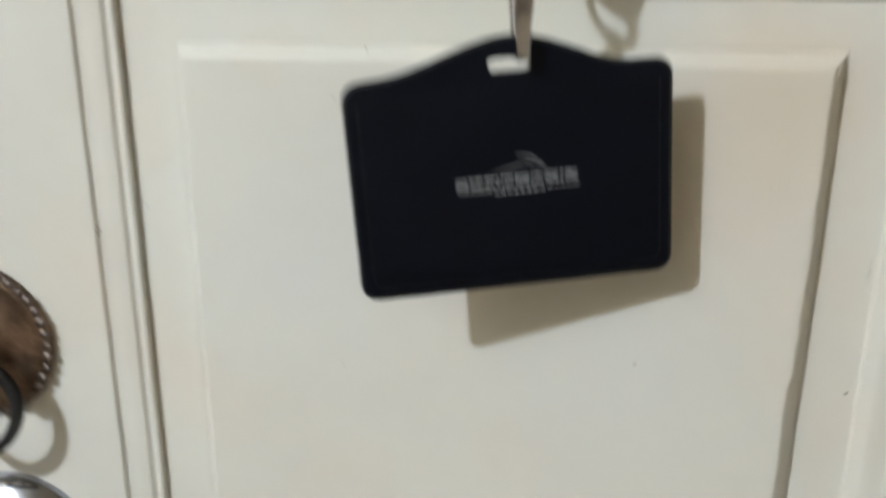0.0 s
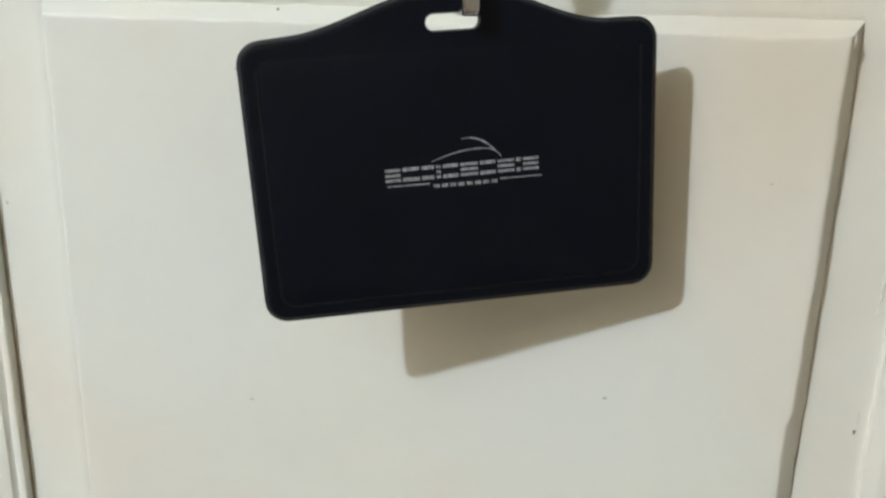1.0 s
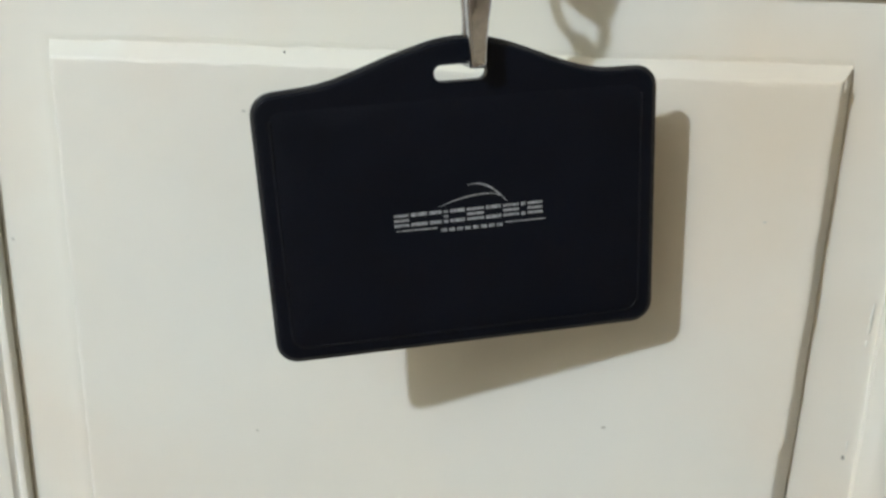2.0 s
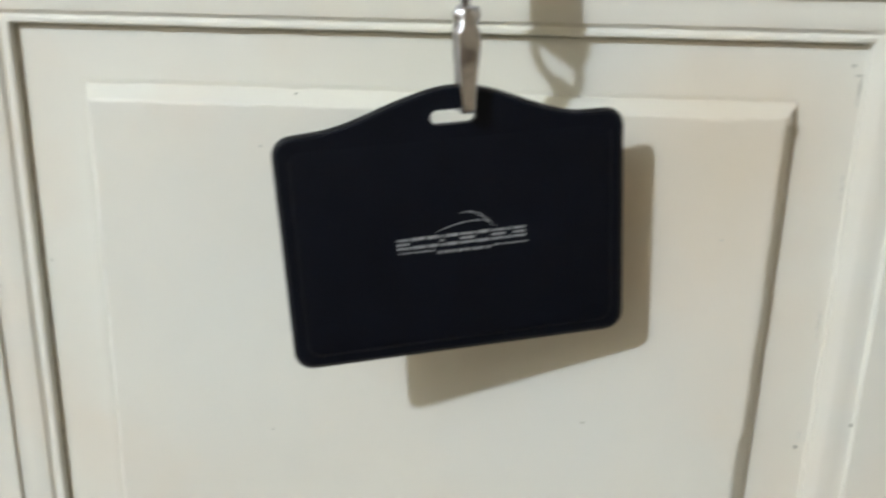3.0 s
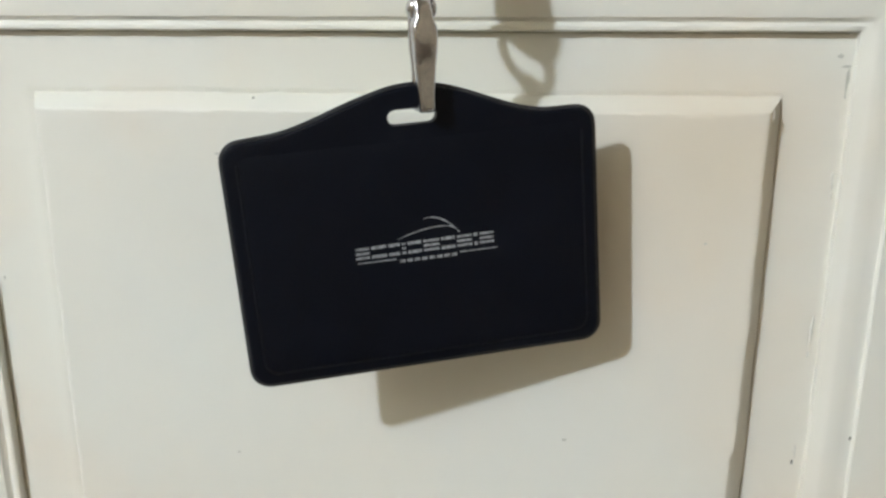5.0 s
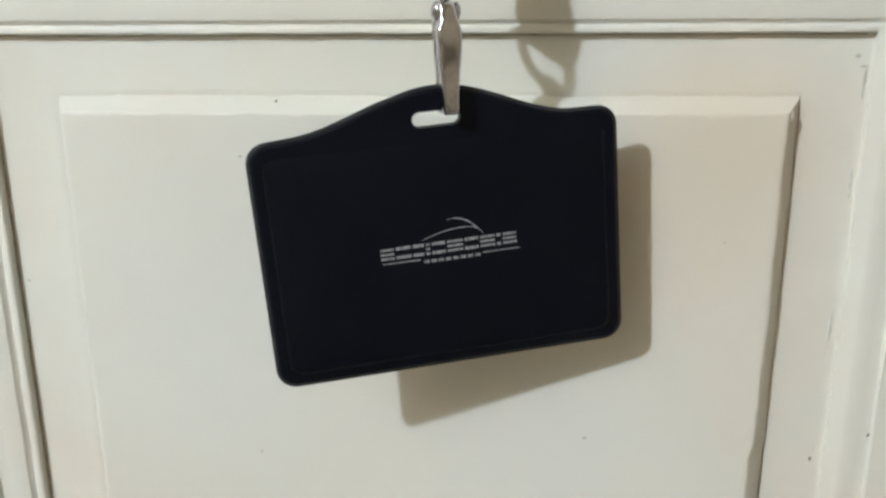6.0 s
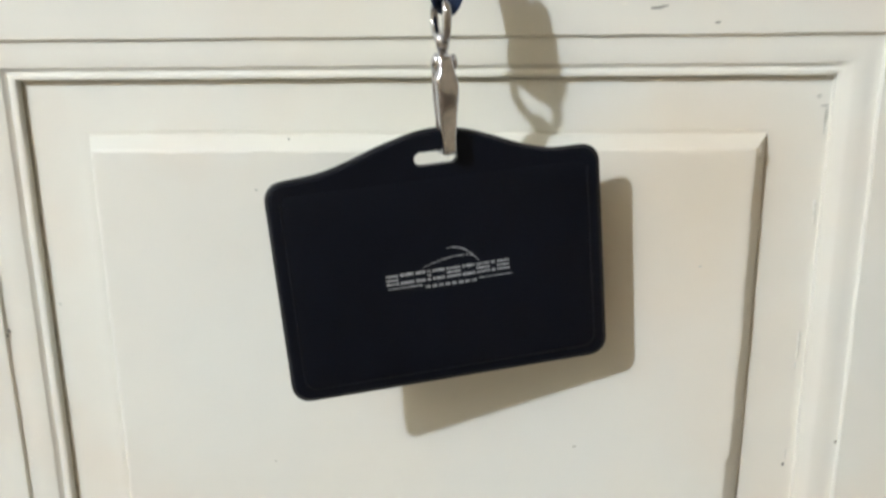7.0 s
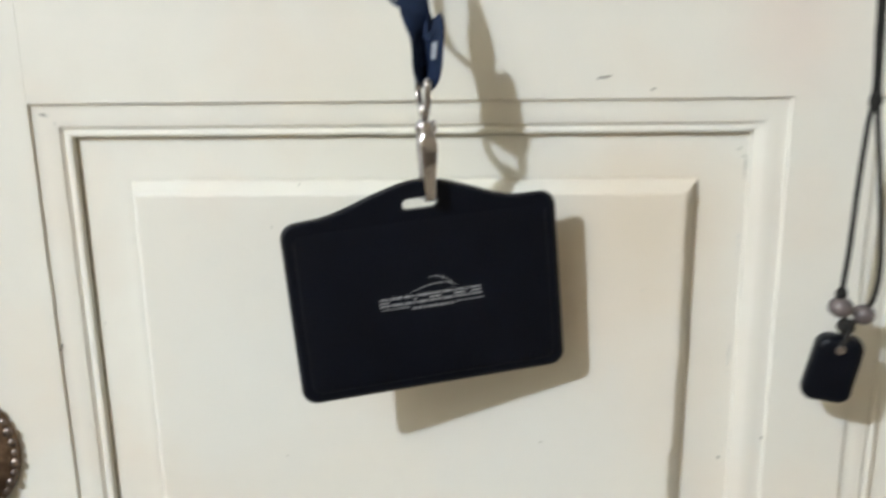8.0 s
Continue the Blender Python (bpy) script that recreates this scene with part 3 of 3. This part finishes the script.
ribbon("folded_end", [(-1.6, 4.4, 13.6), (-0.6, 4.7, 12.4), (0.4, 4.9, 12.8), (1.1, 5.2, 15.4), (1.6, 5.4, 19.5), (1.8, 5.5, 24), (2.2, 5.4, 28), (2.7, 5.3, 31.6), (3.0, 5.4, 34.0), (2.7, 5.9, 35.2), (1.8, 6.4, 35.0), (0.4, 6.8, 33.6), (-1.4, 7.2, 30.0)],
       [-72, -68, -64, -60, -57, -53, -46, -34, -26, -26, -28, -34, -44], wide=8.2, thick=1.6, foot=(9.2, 10.4, 12.2, 14.2, 14.8, 14.0, 12.0, 9.8))
part("ribbon_print", sweep(bmesh.new(), [Vector(p) * MM for p in ((2.5, 2.95, 22.4), (2.7, 2.95, 25.4), (2.95, 3.2, 28.4))], [(2.8 * MM, 0.5 * MM), (3.2 * MM, 0.5 * MM), (2.8 * MM, 0.5 * MM)],
                           [(math.cos(radians(a)), math.sin(radians(a)), 0) for a in (-54, -51, -45)]), WHITE_PRINT, lanyard, "white print on the ribbon", smooth=True)

# coat hook from which the lanyard hangs, above the panel
peg = thing("coat_hook", "small metal coat hook screwed to the door", "hook", pose(0.028, STILE_Y, 1.5235))
part("plate", boxed(-0.009, 0.009, -0.003, 0.0, -0.03, 0.012, bevel=0.001), STEEL, peg)
part("prong", sweep(bmesh.new(), spline([(0, -0.002, -0.02), (0, -0.02, -0.022), (0, -0.034, -0.014), (0, -0.05, -0.004), (0, -0.062, 0.014)]), (0.006, 0.006)), STEEL, peg, smooth=True)

# ---- fob on a cord ----
FOB = Matrix.Translation((0.2072, -0.0280, 1.0990)) @ pose(0, 0, 0, 3, 5, -12)
fob = thing("key_fob", "black plastic key fob with stone beads hanging on a black cord", "key fob", FOB)


def fob_shell():
    bm = bmesh.new()
    rings = []
    for y, d in ((4.6, 2.6), (4.3, 1.2), (3.4, 0.3), (2.0, 0.0), (-2.0, 0.0), (-3.4, 0.3), (-4.3, 1.2), (-4.6, 2.6)):
        ring = []
        for px, pz in rounded(-9.6 + d, 9.6 - d, -14.2 + d, 14.0 - d, 4.8 - d * 0.6):
            taper = 1.0 - 0.06 * (pz + 14) / 28
            ring.append(bm.verts.new(((px * taper + 0.09 * pz) * MM, y * MM, pz * MM)))
        rings.append(ring)
    for r0, r1 in zip(rings, rings[1:]):
        for k in range(len(r0)):
            bm.faces.new((r0[k], r0[(k + 1) % len(r0)], r1[(k + 1) % len(r0)], r1[k]))
    bm.faces.new(rings[0])
    bm.faces.new(rings[-1])
    return bm


shell = part("shell", fob_shell(), FOB_PLASTIC, fob, smooth=True)
part("eyelet", lathe(bmesh.new(), [(0.5 * MM, -5.1 * MM), (1.8 * MM, -5.1 * MM), (2.2 * MM, -4.4 * MM), (2.2 * MM, 4.4 * MM), (0.5 * MM, 4.8 * MM)], (0.8 * MM, 0, 9.8 * MM), 20), CHROME, shell, "small bright metal eyelet", smooth=True)
inv = FOB.inverted()
BEAD_A, BEAD_B = Vector((0.2082, -0.0280, 1.1246)), Vector((0.2180, -0.0265, 1.1210))
part("bead", ball(bmesh.new(), inv @ BEAD_A, 4.7 * MM, (1.05, 1, 0.9)), STONE, fob, "mauve grey stone bead", smooth=True)
part("bead", ball(bmesh.new(), inv @ BEAD_B, 4.3 * MM, (1.05, 1, 0.95)), STONE, fob, "mauve grey stone bead", smooth=True)
part("cord_knot", ball(bmesh.new(), inv @ Vector((0.2108, -0.0282, 1.1165)), 3.2 * MM, (1.15, 0.9, 1.1)), CORD, fob, smooth=True)
part("cord_knot", ball(bmesh.new(), inv @ Vector((0.2078, -0.0280, 1.1302)), 2.3 * MM, (1, 0.9, 1.2)), CORD, fob, smooth=True)
part("cord_end", sweep(bmesh.new(), [inv @ p for p in spline([inv.inverted() @ Vector((0.2 * MM, -4.4 * MM, 11.2 * MM)), Vector((0.2106, -0.0318, 1.1140)), Vector((0.2108, -0.0285, 1.1180)), Vector((0.2090, -0.0282, 1.1230)), BEAD_A])], (2.0 * MM, 2.0 * MM)), CORD, fob, smooth=True)
part("cord_end", sweep(bmesh.new(), [inv @ p for p in spline([Vector((0.2108, -0.0282, 1.1165)), Vector((0.2150, -0.0272, 1.1185)), BEAD_B])], (2.0 * MM, 2.0 * MM)), CORD, fob, smooth=True)
NAIL = Vector((0.2075, -0.0270, 1.4200))
for knots in ((tuple(BEAD_A), (0.2081, -0.0280, 1.1320), (0.2092, -0.0280, 1.150), (0.2100, -0.0280, 1.175), (0.2112, -0.0280, 1.197), (0.2124, -0.028, 1.210), (0.2108, -0.0278, 1.245), (0.2085, -0.0275, 1.33), tuple(NAIL)),
              (tuple(BEAD_B), (0.2216, -0.0262, 1.1290), (0.2222, -0.0264, 1.1440), (0.2185, -0.0270, 1.175), (0.2150, -0.0276, 1.197), (0.2138, -0.0280, 1.210), (0.2124, -0.0278, 1.245), (0.2100, -0.0275, 1.33), tuple(NAIL + Vector((0.0015, 0, 0))))):
    part("cord", sweep(bmesh.new(), [inv @ p for p in spline(knots, 8)], (2.0 * MM, 2.0 * MM)), CORD, fob, smooth=True)
part("cord_knot", ball(bmesh.new(), inv @ Vector((0.2131, -0.0280, 1.2060)), 2.5 * MM, (1, 1, 1.6)), CORD, fob, smooth=True)
nail = tagged(part("nail", sweep(bmesh.new(), [(0.2082, 0.0, 1.4185), (0.2082, -0.030, 1.4195), (0.2082, -0.0302, 1.4195), (0.2082, -0.0315, 1.4195)],
                                 [(0.0022, 0.0022), (0.0022, 0.0022), (0.006, 0.006), (0.006, 0.006)]), STEEL), "small steel nail driven into the door", "nail")

# ---- lock, key ring and knob ----
LOCK = (-0.1848, STILE_Y, 1.0460)
lock = thing("deadbolt_lock", "antique bronze round deadbolt with a beaded rim", "lock", pose(*LOCK))
rosette = part("rosette", lathe(bmesh.new(), [(0.0, -0.0080), (0.010, -0.0080), (0.0135, -0.0076), (0.0155, -0.0058), (0.018, -0.0045), (0.025, -0.0040), (0.0300, -0.0046), (0.0325, -0.0042), (0.0345, -0.0022), (0.0348, 0.0)], (0, 0, 0), 120,
                      lambda a, r: 0.0001 * math.sin(a * 40) if r > 0.034 else 0), BRONZE, lock, smooth=True)
for k in range(40):
    a = 2 * math.pi * k / 40
    part("rim_bead", ball(bmesh.new(), (0.0334 * math.cos(a), -0.0034, 0.0334 * math.sin(a)), 0.0019 + 0.0007 * ((k * 7) % 5) / 4, (1, 0.45 + 0.2 * ((k * 3) % 4) / 3, 1), 10), BEAD_METAL, rosette, smooth=True)
part("cylinder", lathe(bmesh.new(), [(0.0, -0.0145), (0.010, -0.0145), (0.0118, -0.0135), (0.0125, -0.010), (0.0125, -0.006)], (0, 0, 0), 40), BRONZE, lock, smooth=True)
key = thing("key", "steel key standing in the lock with a dark ring", "key", pose(LOCK[0], LOCK[1] - 0.0145, LOCK[2]))
part("blade", boxed(-0.0011, 0.0011, -0.014, 0.004, -0.004, 0.004, bevel=0.0003), STEEL, key)
part("bow", lathe(bmesh.new(), [(0.004, -0.0012), (0.0072, -0.0012), (0.0078, -0.0006), (0.0078, 0.0006), (0.0072, 0.0012), (0.004, 0.0012)], (0, 0, 0), 28), STEEL, key, smooth=True).matrix_local = pose(0, -0.018, 0, 0, 0, 90)
part("key_ring", sweep(bmesh.new(), [(0.0195 * math.sin(a) + 0.0028, -0.0020 + 0.003 * math.sin(a) + 0.004 * math.cos(a), -0.0258 + 0.0195 * math.cos(a)) for a in [2 * math.pi * k / 40 for k in range(40)]],
                       (0.0048, 0.0048), (0, 1, 0), closed=True), CORD, key, "dark key ring", smooth=True)

knob = thing("door_knob", "polished steel round door knob on a domed rose", "door knob", pose(-0.1800, STILE_Y, 0.9430))
part("rose", lathe(bmesh.new(), [(0.012, -0.0165), (0.020, -0.0150), (0.029, -0.0110), (0.035, -0.0060), (0.0375, -0.0025), (0.038, 0.0)], (0, 0, 0), 64), STEEL, knob, smooth=True)
part("neck", lathe(bmesh.new(), [(0.012, -0.036), (0.0115, -0.028), (0.0135, -0.015)], (0, 0, 0), 32), STEEL, knob, smooth=True)
part("grip", lathe(bmesh.new(), [(0.006, -0.066), (0.016, -0.0645), (0.023, -0.060), (0.0262, -0.052), (0.025, -0.044), (0.020, -0.038), (0.012, -0.035)], (0, 0, 0), 48), STEEL, knob, smooth=True)
